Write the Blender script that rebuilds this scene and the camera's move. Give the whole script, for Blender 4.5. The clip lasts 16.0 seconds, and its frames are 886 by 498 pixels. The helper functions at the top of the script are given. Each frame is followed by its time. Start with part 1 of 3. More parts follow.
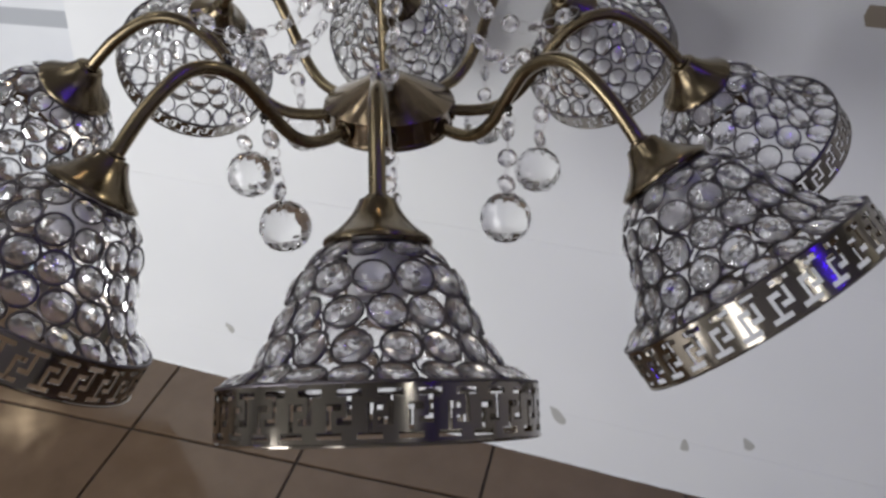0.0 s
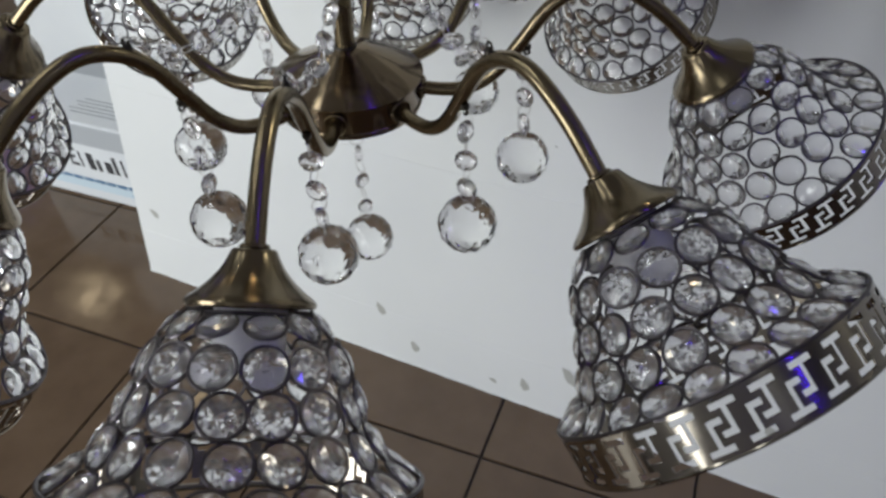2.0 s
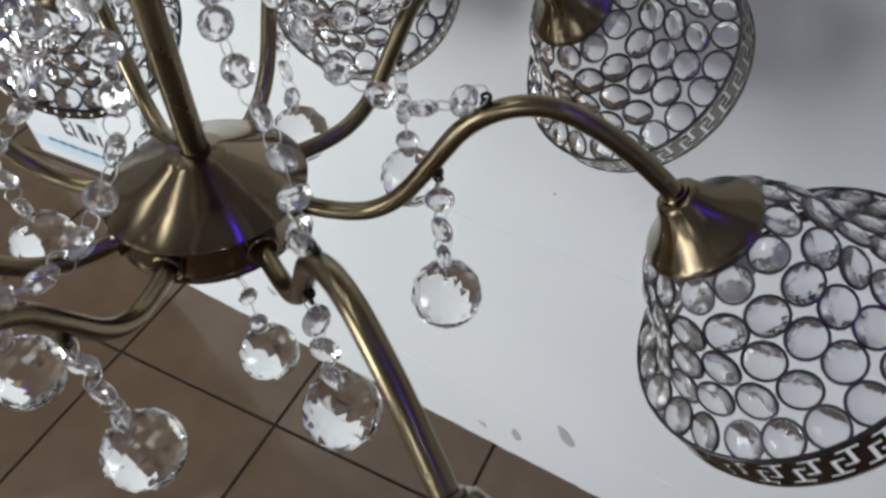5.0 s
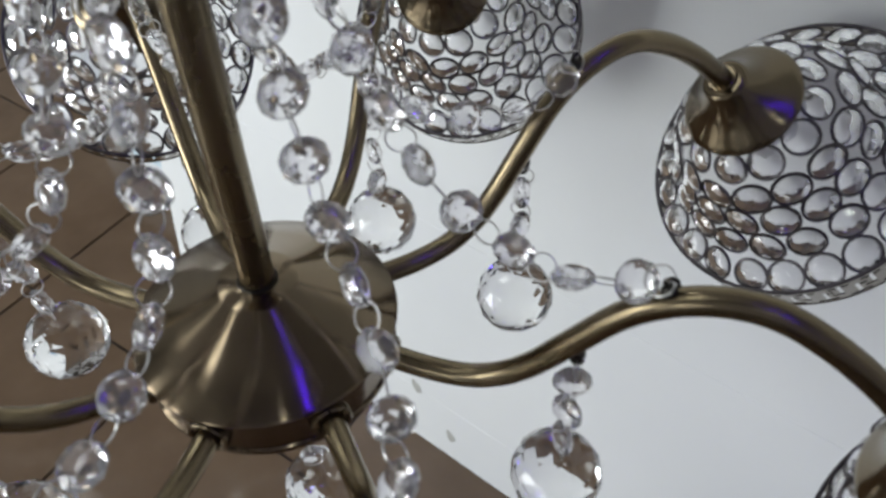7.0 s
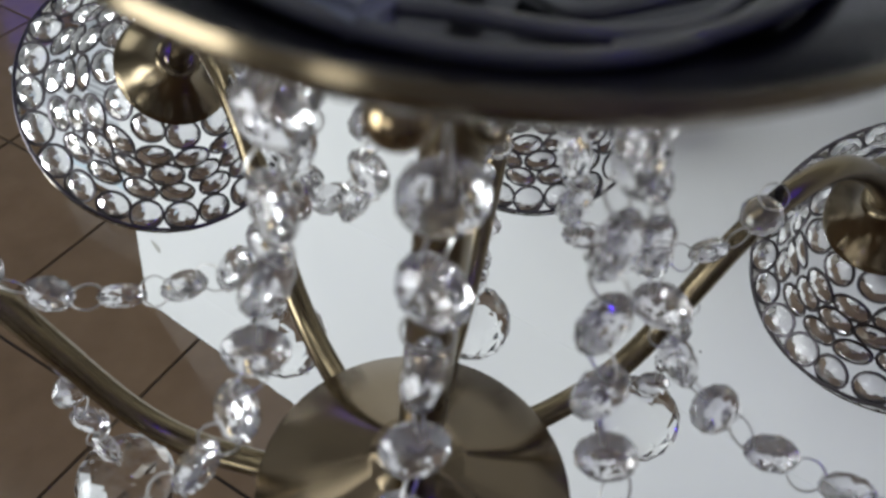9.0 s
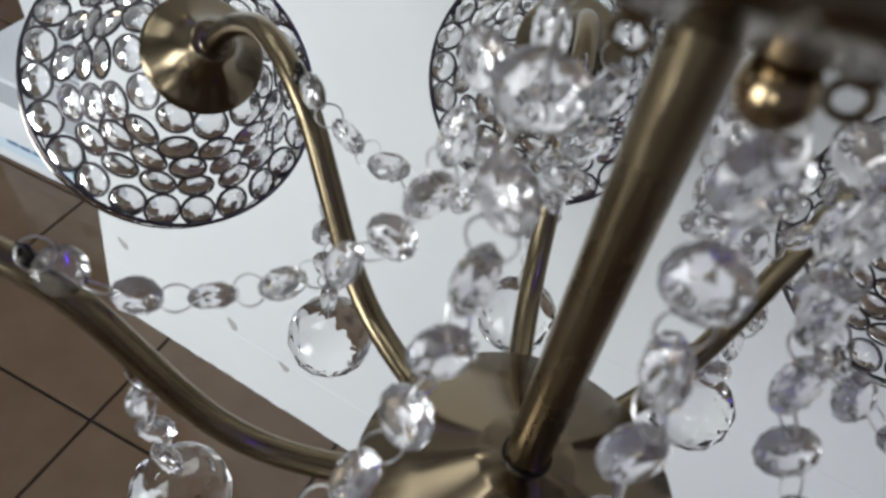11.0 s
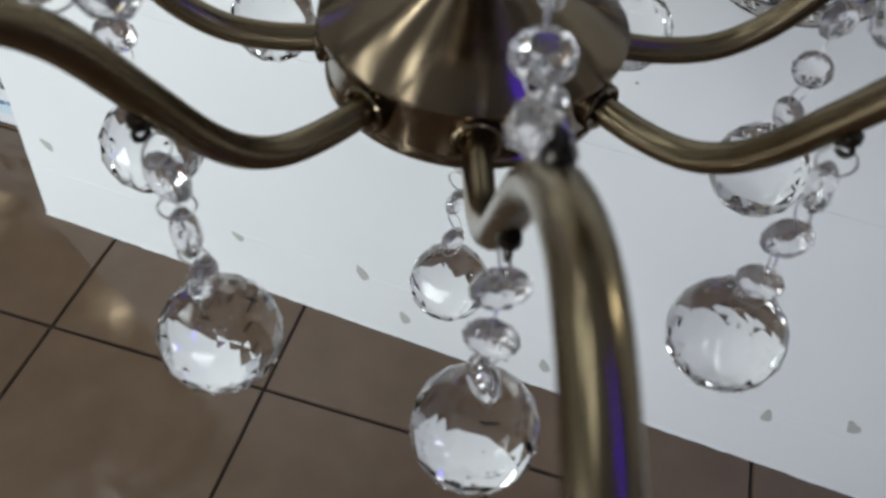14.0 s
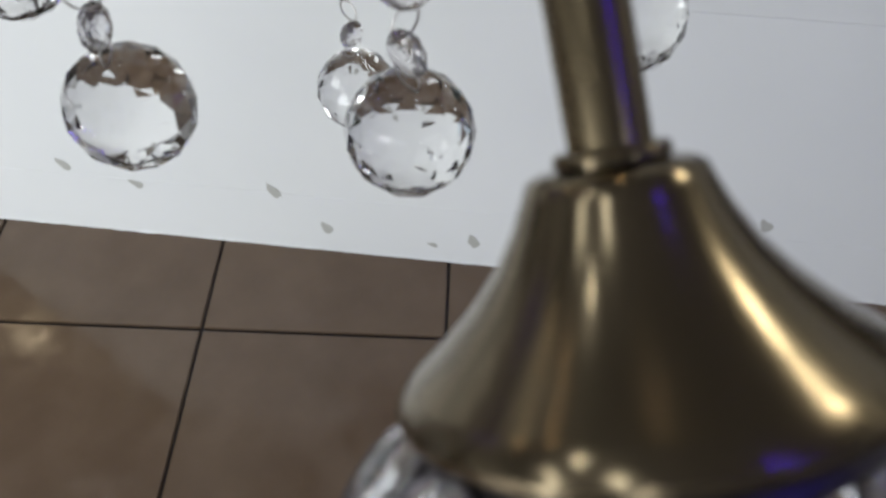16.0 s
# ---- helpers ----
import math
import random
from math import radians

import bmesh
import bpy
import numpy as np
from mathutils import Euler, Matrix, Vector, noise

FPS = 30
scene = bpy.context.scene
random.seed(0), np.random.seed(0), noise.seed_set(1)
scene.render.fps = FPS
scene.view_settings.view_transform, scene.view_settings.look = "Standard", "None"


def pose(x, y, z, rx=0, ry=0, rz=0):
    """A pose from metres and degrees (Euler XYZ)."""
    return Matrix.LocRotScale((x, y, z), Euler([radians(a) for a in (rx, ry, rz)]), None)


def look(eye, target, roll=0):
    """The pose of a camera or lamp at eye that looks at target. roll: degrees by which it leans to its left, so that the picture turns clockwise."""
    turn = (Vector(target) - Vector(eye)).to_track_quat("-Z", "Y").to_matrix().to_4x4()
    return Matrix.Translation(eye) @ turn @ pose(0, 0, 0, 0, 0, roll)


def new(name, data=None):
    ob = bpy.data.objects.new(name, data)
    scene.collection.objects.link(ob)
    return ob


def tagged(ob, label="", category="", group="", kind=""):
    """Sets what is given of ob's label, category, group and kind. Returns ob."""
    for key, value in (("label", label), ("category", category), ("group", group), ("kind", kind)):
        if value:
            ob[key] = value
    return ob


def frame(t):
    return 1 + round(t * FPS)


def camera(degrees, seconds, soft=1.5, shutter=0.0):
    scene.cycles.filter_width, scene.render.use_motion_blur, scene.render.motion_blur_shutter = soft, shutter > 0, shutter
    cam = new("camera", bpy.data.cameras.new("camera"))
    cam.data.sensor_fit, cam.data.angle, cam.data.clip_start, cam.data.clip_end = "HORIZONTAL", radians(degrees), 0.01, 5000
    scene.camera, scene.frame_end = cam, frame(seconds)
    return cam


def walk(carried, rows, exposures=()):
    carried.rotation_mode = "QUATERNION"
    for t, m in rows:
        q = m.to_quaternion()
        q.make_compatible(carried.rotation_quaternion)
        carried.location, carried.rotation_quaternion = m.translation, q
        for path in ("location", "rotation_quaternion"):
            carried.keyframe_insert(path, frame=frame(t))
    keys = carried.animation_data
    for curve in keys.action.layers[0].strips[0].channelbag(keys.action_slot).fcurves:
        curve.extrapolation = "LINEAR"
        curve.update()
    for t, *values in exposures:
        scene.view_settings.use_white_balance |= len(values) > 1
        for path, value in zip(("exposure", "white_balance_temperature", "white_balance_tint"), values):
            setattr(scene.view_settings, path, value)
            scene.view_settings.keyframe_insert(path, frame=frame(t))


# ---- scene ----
# Camera: carried by hand round and over a hanging chandelier.
cam = camera(60.6, 16.0, soft=2.7, shutter=0.3)
cam.data.dof.use_dof = True           # a small aperture: what is a hand's width off goes soft
cam.data.dof.focus_distance, cam.data.dof.aperture_fstop = 0.50, 20.0
PATH = [
    (0, 0.1956, -0.545, 0.9686, 54.96, 1.27, 15),
    (0.5, 0.1844, -0.5227, 0.9757, 52.04, 2.18, 14.34),
    (1, 0.1889, -0.4943, 0.9786, 50.27, 0.89, 16),
    (1.5, 0.2204, -0.4524, 0.987, 48.72, 1.08, 18.28),
    (2, 0.2433, -0.4177, 0.9857, 47.04, 2.01, 21.35),
    (2.5, 0.236, -0.396, 0.9871, 45.9, 0.53, 20.09),
    (3, 0.238, -0.3676, 0.9837, 45.27, 0.63, 19.84),
    (3.5, 0.2459, -0.3257, 0.989, 44.12, 0.46, 23.27),
    (4, 0.2603, -0.2791, 0.9865, 43.13, 1.52, 24.98),
    (6.5, 0.1991, -0.1255, 0.9624, 41.7, 2.04, 31.97),
    (7, 0.1669, -0.1153, 0.9579, 42.02, 1.55, 33.47),
    (7.5, 0.1358, -0.1074, 0.9566, 42.62, 0.1, 33.31),
    (8, 0.1084, -0.1032, 0.9576, 42.75, -0.84, 32.43),
    (8.5, 0.0743, -0.1088, 0.9579, 42.62, -2.91, 31.5),
    (9, 0.0536, -0.1009, 0.9587, 41.98, -3, 30.57),
    (11.5, 0.0043, -0.126, 0.9365, 41.59, -5.86, 25.42),
    (12, 0.0105, -0.1364, 0.9154, 40.47, -5.39, 22.6),
    (12.5, 0.0172, -0.1588, 0.9039, 40.32, -5.22, 18.54),
    (13, 0.0284, -0.1789, 0.8931, 38.82, -2.98, 19.18),
    (13.5, 0.0388, -0.2079, 0.8788, 38.35, -2.94, 21.07),
    (14, 0.0445, -0.2191, 0.8684, 37.87, -2.64, 16.36),
    (14.5, 0.0489, -0.2264, 0.8587, 37.01, -1.99, 11.82),
    (15, 0.0492, -0.2463, 0.8438, 35.36, -1.36, 8.43),
    (15.5, 0.0514, -0.2657, 0.8356, 34.96, -0.93, 5.33),
    (16, 0.0508, -0.2779, 0.8237, 34.5, -0.34, 2.3),
]
walk(cam, [(t, pose(x, y, z, rx, ry, rz)) for t, x, y, z, rx, ry, rz in PATH],
     exposures=((0.0, -0.33, 6750, 15), (1.0, -0.37, 6720, 13), (2.0, -0.35, 6650, 9), (6.0, -0.12, 6600, 9), (8.0, -0.14, 6550, 9), (9.0, -0.22, 6550, 9), (12.0, -0.22, 6500, 10), (14.0, -0.21, 6450, 8), (16.0, -0.20, 6600, 10)))

# ---------------------------------------------------------------- light
world = bpy.data.worlds.new("World")
scene.world = world
world.use_nodes = True
world.node_tree.nodes["Background"].inputs["Color"].default_value = (0.75, 0.80, 1.0, 1)
world.node_tree.nodes["Background"].inputs["Strength"].default_value = 0.08


def area_lamp(name, at, size, power, colour, target):
    data = bpy.data.lights.new(name, "AREA")
    data.shape, data.size, data.size_y = "RECTANGLE", size[0], size[1]
    data.energy, data.color = power, colour
    ob = new(name, data)
    ob.matrix_world = look(at, target)
    return ob


CEIL = 2.75
PALE, COOL, WARM, VIOLET, DAY = (1.0, 0.97, 0.80), (0.915, 0.985, 0.99), (1.0, 0.80, 0.52), (0.05, 0.0, 1.0), (0.915, 0.97, 1.0)
LAMPS = [  # kind, x, y, size x, size y, power, colour
    ("tube", -0.95, -0.75, 0.22, 1.2, 6, COOL), ("tube", -2.3, -0.4, 0.30, 1.2, 9, COOL),
    ("spot", -2.15, 1.5, 0.12, 0.12, 0.7, WARM), ("spot", -3.4, 2.0, 0.3, 0.3, 1.8, WARM),
    ("spot", -0.35, 1.6, 0.14, 0.14, 2.5, WARM), ("panel", 2.35, 1.85, 0.5, 0.5, 30, PALE), ("spot", 1.7, -1.6, 0.13, 0.13, 1.8, COOL),
    ("spot", -1.5, 0.45, 0.14, 0.14, 2.5, COOL)]
for kind, x, y, sx, sy, power, colour in LAMPS:
    area_lamp("ceiling_" + kind + "_light", (x, y, CEIL - 0.06), (sx, sy), power, colour, (x, y, 0))
strip = area_lamp("violet_strip_light", (0, 0, 1), (2.1, 0.014), 9, VIOLET, (0, 0, 0))
strip.matrix_world = pose(1.72, -0.70, CEIL - 0.05, 0, 0, -32)
# an added narrow warm fill from above, on the far end of the counter
beam = area_lamp("ceiling_spot_light", (1.15, -0.35, CEIL - 0.06), (0.16, 0.16), 0.4, (1.0, 0.88, 0.55), (1.15, 0.38, 0.70))
beam.data.spread = radians(32)
# a violet strip on the west wall
area_lamp("violet_wall_light", (-4.10, 2.25, 1.75), (0.30, 0.9), 0.9, VIOLET, (0, 0, 0.75))
# key light added behind the camera, in an assumed window opening
area_lamp("added_key_light", (-1.65, -1.90, 0.80), (1.46, 1.26), 71, DAY, (-1.65, 0, 0.80))
# small pane inferred from the white reflection in a shade's band
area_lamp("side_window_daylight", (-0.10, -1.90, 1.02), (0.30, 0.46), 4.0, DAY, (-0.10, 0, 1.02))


# ---------------------------------------------------------------- materials
def material(name, colour, rough=0.5, metal=0.0, **extra):
    m = bpy.data.materials.new(name)
    m.use_nodes = True
    b = m.node_tree.nodes["Principled BSDF"]
    b.inputs["Base Color"].default_value = (*colour, 1)
    b.inputs["Roughness"].default_value = rough
    b.inputs["Metallic"].default_value = metal
    for key, value in extra.items():
        b.inputs[key].default_value = value
    return m


def node(m, kind, **values):
    n = m.node_tree.nodes.new(kind)
    for key, value in values.items():
        n.inputs[key].default_value = value
    return n


def noise_of(m, scale, detail=4.0, coords="Object", stretch=None):
    t = m.node_tree
    tc = node(m, "ShaderNodeTexCoord")
    n = node(m, "ShaderNodeTexNoise", Scale=scale, Detail=detail)
    if stretch:
        mp = node(m, "ShaderNodeMapping")
        mp.inputs["Scale"].default_value = stretch
        t.links.new(tc.outputs[coords], mp.inputs["Vector"])
        t.links.new(mp.outputs["Vector"], n.inputs["Vector"])
    else:
        t.links.new(tc.outputs[coords], n.inputs["Vector"])
    return n.outputs["Fac"]


def ramp(m, fac, stops):
    r = node(m, "ShaderNodeValToRGB")
    e = r.color_ramp.elements
    while len(e) < len(stops):
        e.new(0.5)
    for k, (p, c) in zip(e, stops):
        k.position, k.color = p, (*c, 1) if len(c) == 3 else c
    m.node_tree.links.new(fac, r.inputs["Fac"])
    return r.outputs["Color"]


def to(m, socket, name):
    m.node_tree.links.new(socket, m.node_tree.nodes["Principled BSDF"].inputs[name])


def grey(v):
    return (v, v, v)


def bump(m, fac, strength, distance=0.001):
    b = node(m, "ShaderNodeBump", Strength=strength, Distance=distance)
    m.node_tree.links.new(fac, b.inputs["Height"])
    to(m, b.outputs["Normal"], "Normal")


def brass(name, dark, light, rough, aniso=0.0):
    m = material(name, dark, rough, 1.0)
    n = noise_of(m, 9.0, 5)
    to(m, ramp(m, n, [(0.35, dark), (0.70, light)]), "Base Color")
    g = noise_of(m, 38.0, 4)
    to(m, ramp(m, g, [(0.3, grey(rough - 0.03)), (0.7, grey(rough + 0.05))]), "Roughness")
    if aniso:
        b = m.node_tree.nodes["Principled BSDF"]
        b.inputs["Anisotropic"].default_value = aniso
        b.inputs["Anisotropic Rotation"].default_value = 0.25
        t = node(m, "ShaderNodeTangent")
        t.direction_type, t.axis = "RADIAL", "Z"
        m.node_tree.links.new(t.outputs["Tangent"], b.inputs["Tangent"])
        h = noise_of(m, 700.0, 2, stretch=(0.02, 0.02, 1))
        bump(m, h, 0.03, 0.0002)
    return m


BRASS = brass("antique_brass", (0.192, 0.150, 0.092), (0.258, 0.205, 0.128), 0.23)
BRASS_SATIN = brass("satin_antique_brass", (0.200, 0.160, 0.098), (0.264, 0.213, 0.134), 0.27)
BRASS_TURNED = brass("brushed_antique_brass", (0.186, 0.141, 0.094), (0.248, 0.195, 0.131), 0.165, 0.85)
BRASS_DARK = brass("dark_antique_brass", (0.158, 0.124, 0.080), (0.225, 0.180, 0.118), 0.18, 0.75)
BRASS_CUP = brass("spun_antique_brass", (0.165, 0.130, 0.084), (0.230, 0.184, 0.120), 0.20, 0.55)
STUD = material("blackened_steel", (0.05, 0.045, 0.04), 0.35, 1.0)
WIRE = material("gunmetal_wire", (0.10, 0.09, 0.10), 0.40, 1.0)
CHROME = brass("polished_nickel", (0.24, 0.215, 0.18), (0.32, 0.285, 0.24), 0.12)
KNOB = brass("polished_brass", (0.26, 0.19, 0.11), (0.32, 0.24, 0.14), 0.12)
TAPE = material("brown_paper_tape", (0.30, 0.25, 0.19), 0.6)
LINK = material("silver_link", (0.62, 0.61, 0.60), 0.38, 1.0)
GLASS = material("crystal_glass", (1, 1, 1), 0.035, 0.0, IOR=1.50)
GLASS.node_tree.nodes["Principled BSDF"].inputs["Transmission Weight"].default_value = 1.0
CUT = material("cut_crystal", (1, 0.99, 1), 0.03, 0.0, IOR=1.52)
CUT.node_tree.nodes["Principled BSDF"].inputs["Transmission Weight"].default_value = 0.94
BRILLIANT = material("brilliant_crystal", (0.95, 0.95, 0.96), 0.055, 0.0, IOR=1.46)
BRILLIANT.node_tree.nodes["Principled BSDF"].inputs["Transmission Weight"].default_value = 0.95
SOCKET = material("white_lampholder_plastic", (0.74, 0.73, 0.76), 0.4)
BOWL_IN = material("dark_inner_metal", (0.045, 0.045, 0.06), 0.22, 1.0)
CABLE = material("grey_cable_sheath", (0.12, 0.122, 0.118), 0.25)
CONNECT = material("clear_blue_connector", (0.60, 0.64, 0.74), 0.12)
CONNECT.node_tree.nodes["Principled BSDF"].inputs["Transmission Weight"].default_value = 0.6

PAINT = material("white_painted_board", (0.78, 0.79, 0.79), 0.42)
n1 = noise_of(PAINT, 3.0, 6)
to(PAINT, ramp(PAINT, n1, [(0.3, (0.75, 0.765, 0.77)), (0.7, (0.80, 0.81, 0.81))]), "Base Color")
n2 = noise_of(PAINT, 220.0, 3)
bump(PAINT, n2, 0.06, 0.0006)
SCUFF = material("grey_scuff", (0.45, 0.45, 0.42), 0.6)

TILE = material("brown_ceramic_tile", (0.13, 0.09, 0.065), 0.22)
ob_info = node(TILE, "ShaderNodeObjectInfo")
n3 = noise_of(TILE, 14.0, 8)
mix = node(TILE, "ShaderNodeMath")
mix.operation = "MULTIPLY_ADD"
mix.inputs[1].default_value = 0.18
TILE.node_tree.links.new(ob_info.outputs["Random"], mix.inputs[0])
TILE.node_tree.links.new(n3, mix.inputs[2])
to(TILE, ramp(TILE, mix.outputs[0], [(0.35, (0.111, 0.072, 0.044)), (0.80, (0.149, 0.100, 0.064))]), "Base Color")
n4 = noise_of(TILE, 30.0, 6)
to(TILE, ramp(TILE, n4, [(0.35, grey(0.05)), (0.65, grey(0.17))]), "Roughness")
bump(TILE, noise_of(TILE, 30.0, 3), 0.24, 0.001)
GROUT = material("dark_grout", (0.034, 0.025, 0.020), 0.9)
bump(GROUT, noise_of(GROUT, 400.0, 3), 0.4, 0.001)

WALL = material("shop_wall_paint", (0.5, 0.5, 0.5), 0.75)
to(WALL, ramp(WALL, noise_of(WALL, 1.3, 6), [(0.3, (0.52, 0.53, 0.53)), (0.7, (0.60, 0.61, 0.61))]), "Base Color")
CEILING = material("ceiling_paint", (0.33, 0.33, 0.34), 0.85)
to(CEILING, ramp(CEILING, noise_of(CEILING, 1.0, 6), [(0.3, (0.30, 0.30, 0.32)), (0.7, (0.36, 0.36, 0.37))]), "Base Color")
CARD = material("white_printed_card", (0.72, 0.74, 0.77), 0.5)
to(CARD, ramp(CARD, noise_of(CARD, 6.0, 5), [(0.3, (0.69, 0.71, 0.75)), (0.7, (0.75, 0.77, 0.79))]), "Base Color")
PRINT_GREY = material("grey_print", (0.42, 0.44, 0.47), 0.5)
PRINT_DARK = material("black_print", (0.04, 0.04, 0.045), 0.5)
PRINT_BLUE = material("pale_blue_print", (0.58, 0.69, 0.77), 0.5)
PRINT_NAVY = material("blue_print", (0.10, 0.20, 0.34), 0.5)
HOUSING = material("white_lamp_housing", (0.7, 0.7, 0.7), 0.5)


# ---------------------------------------------------------------- mesh helpers
def mesh_of(name, bm, mat, smooth=False):
    me = bpy.data.meshes.new(name)
    bm.to_mesh(me)
    bm.free()
    me.materials.append(mat)
    if smooth:
        me.polygons.foreach_set("use_smooth", [True] * len(me.polygons))
        me.set_sharp_from_angle(angle=radians(38))
    return me


def place(name, me, parent=None, m=None, label=""):
    ob = new(name, me)
    ob.parent = parent
    if m is not None:
        ob.matrix_basis = m
    return tagged(ob, label=label)


def part(name, bm, mat, parent=None, label="", m=None, smooth=False):
    return place(name, mesh_of(name, bm, mat, smooth), parent, m, label)


def empty(name, m=None):
    ob = new(name)
    ob.empty_display_size = 0.05
    if m is not None:
        ob.matrix_basis = m
    return ob


def box(bm, x0, x1, y0, y1, z0, z1, bevel=0.0):
    got = bmesh.ops.create_cube(bm, size=1, matrix=Matrix.Translation(((x0 + x1) / 2, (y0 + y1) / 2, (z0 + z1) / 2)) @ Matrix.Diagonal((x1 - x0, y1 - y0, z1 - z0, 1)))
    if bevel:
        edges = list({e for v in got["verts"] for e in v.link_edges})
        bmesh.ops.bevel(bm, geom=edges, offset=bevel, segments=2, affect="EDGES")
    return bm


def lathe(profile, sides=40, bm=None):
    """A turned body: profile rows of (radius, height) along +z."""
    bm = bm or bmesh.new()
    rings = []
    for r, z in profile:
        if r < 1e-6:
            rings.append([bm.verts.new((0, 0, z))])
        else:
            rings.append([bm.verts.new((r * math.cos(2 * math.pi * k / sides), r * math.sin(2 * math.pi * k / sides), z)) for k in range(sides)])
    for a, b in zip(rings, rings[1:]):
        for k in range(sides):
            j = (k + 1) % sides
            if len(a) == 1 and len(b) > 1:
                bm.faces.new((a[0], b[j], b[k]))
            elif len(b) == 1 and len(a) > 1:
                bm.faces.new((a[k], a[j], b[0]))
            elif len(a) > 1:
                bm.faces.new((a[k], a[j], b[j], b[k]))
    bmesh.ops.recalc_face_normals(bm, faces=bm.faces)
    return bm


def sweep(points, radius, sides=12, bm=None, closed=False, caps=True):
    """A round bar along points."""
    bm = bm or bmesh.new()
    pts = [Vector(p) for p in points]
    n = len(pts)
    rings, up = [], None
    for i, p in enumerate(pts):
        if closed:
            d = (pts[(i + 1) % n] - pts[i - 1]).normalized()
        else:
            d = (pts[min(i + 1, n - 1)] - pts[max(i - 1, 0)]).normalized()
        if up is None:
            up = d.orthogonal().normalized()
        up = (up - d * up.dot(d)).normalized()
        side = d.cross(up)
        rings.append([bm.verts.new(p + radius * (math.cos(a) * up + math.sin(a) * side)) for a in (2 * math.pi * k / sides for k in range(sides))])
    pairs = list(zip(rings, rings[1:])) + ([(rings[-1], rings[0])] if closed else [])
    for a, b in pairs:
        for k in range(sides):
            j = (k + 1) % sides
            bm.faces.new((a[k], a[j], b[j], b[k]))
    if caps and not closed:
        bm.faces.new(rings[0][::-1])
        bm.faces.new(rings[-1])
    return bm


def curve_through(points, steps=6):
    """Catmull-Rom points through the given ones."""
    p = [Vector(q) for q in points]
    p = [2 * p[0] - p[1]] + p + [2 * p[-1] - p[-2]]
    out = []
    for i in range(1, len(p) - 2):
        for s in range(steps):
            t = s / steps
            a, b, c, d = p[i - 1], p[i], p[i + 1], p[i + 2]
            out.append(0.5 * ((2 * b) + (c - a) * t + (2 * a - 5 * b + 4 * c - d) * t * t + (3 * b - a - 3 * c + d) * t ** 3))
    out.append(p[-2])
    return out


def torus_into(bm, m, major, minor, seg=16, sides=5):
    pts = [m @ Vector((major * math.cos(2 * math.pi * k / seg), major * math.sin(2 * math.pi * k / seg), 0)) for k in range(seg)]
    sweep(pts, minor, sides, bm, closed=True)


# ---------------------------------------------------------------- the room
GX, GY, S = -0.5581, 0.1558, 0.30          # a crossing of the tile joints, and the tiles' spacing
X0, X1, Y0, Y1 = -4.2, 3.2, -1.9, 2.9

bm = bmesh.new()
box(bm, X0, X1, Y0, Y1, -0.15, -0.004)
floor = tagged(part("floor", bm, GROUT), label="floor of brown ceramic tiles with dark joints", category="floor", kind="structure")

for name, b in (("wall_north", (X0, X1, Y1, Y1 + 0.15)), ("wall_west", (X0 - 0.15, X0, Y0 - 0.15, Y1 + 0.15)), ("wall_east", (X1, X1 + 0.15, Y0 - 0.15, Y1 + 0.15))):
    bm = bmesh.new()
    box(bm, *b, -0.15, CEIL)
    tagged(part(name, bm, WALL), label="plain grey painted shop wall", category="wall", kind="structure")
WX0, WX1, WZ0, WZ1 = -2.40, -0.90, 0.15, 1.45       # an unseen window, added to hold the key light
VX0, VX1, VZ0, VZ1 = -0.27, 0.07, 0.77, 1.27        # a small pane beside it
bm = bmesh.new()
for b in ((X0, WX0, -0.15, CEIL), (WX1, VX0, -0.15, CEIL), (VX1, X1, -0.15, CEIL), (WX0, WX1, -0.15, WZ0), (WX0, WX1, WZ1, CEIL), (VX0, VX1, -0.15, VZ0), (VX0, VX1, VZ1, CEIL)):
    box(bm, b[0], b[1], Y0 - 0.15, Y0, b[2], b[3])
tagged(part("wall_south", bm, WALL), label="plain grey painted shop wall with an added window", category="wall", kind="structure")
bm = bmesh.new()
for b in ((WX0, WX0 + 0.05, WZ0, WZ1), (WX1 - 0.05, WX1, WZ0, WZ1), (WX0 + 0.05, WX1 - 0.05, WZ0, WZ0 + 0.05), (WX0 + 0.05, WX1 - 0.05, WZ1 - 0.05, WZ1)):
    box(bm, b[0], b[1], Y0 - 0.10, Y0 - 0.04, b[2], b[3])
tagged(part("added_window", bm, PAINT), label="white frame of an added, unseen window", category="window", kind="structure")
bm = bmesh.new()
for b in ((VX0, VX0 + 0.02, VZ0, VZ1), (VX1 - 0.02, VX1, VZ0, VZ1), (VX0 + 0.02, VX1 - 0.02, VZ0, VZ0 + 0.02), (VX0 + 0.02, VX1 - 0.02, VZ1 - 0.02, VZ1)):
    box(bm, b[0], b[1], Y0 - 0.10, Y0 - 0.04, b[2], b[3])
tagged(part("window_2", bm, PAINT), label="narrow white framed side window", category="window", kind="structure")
bm = bmesh.new()
box(bm, X0 - 0.15, X1 + 0.15, Y0 - 0.15, Y1 + 0.15, CEIL, CEIL + 0.15)
tagged(part("ceiling", bm, CEILING), label="plain grey painted ceiling", category="ceiling", kind="structure")

# White display counter with a sloping front; the front's foot runs at a slight angle to the tiles.
FX, FY, SLOPE, LEAN = -0.5581, 0.3120, -0.0731, 0.14
XL, XR = -0.6750, 2.2


def front(x, z, proud=0.0):
    return Vector((x, FY + SLOPE * (x - FX) + LEAN * z - proud, z))


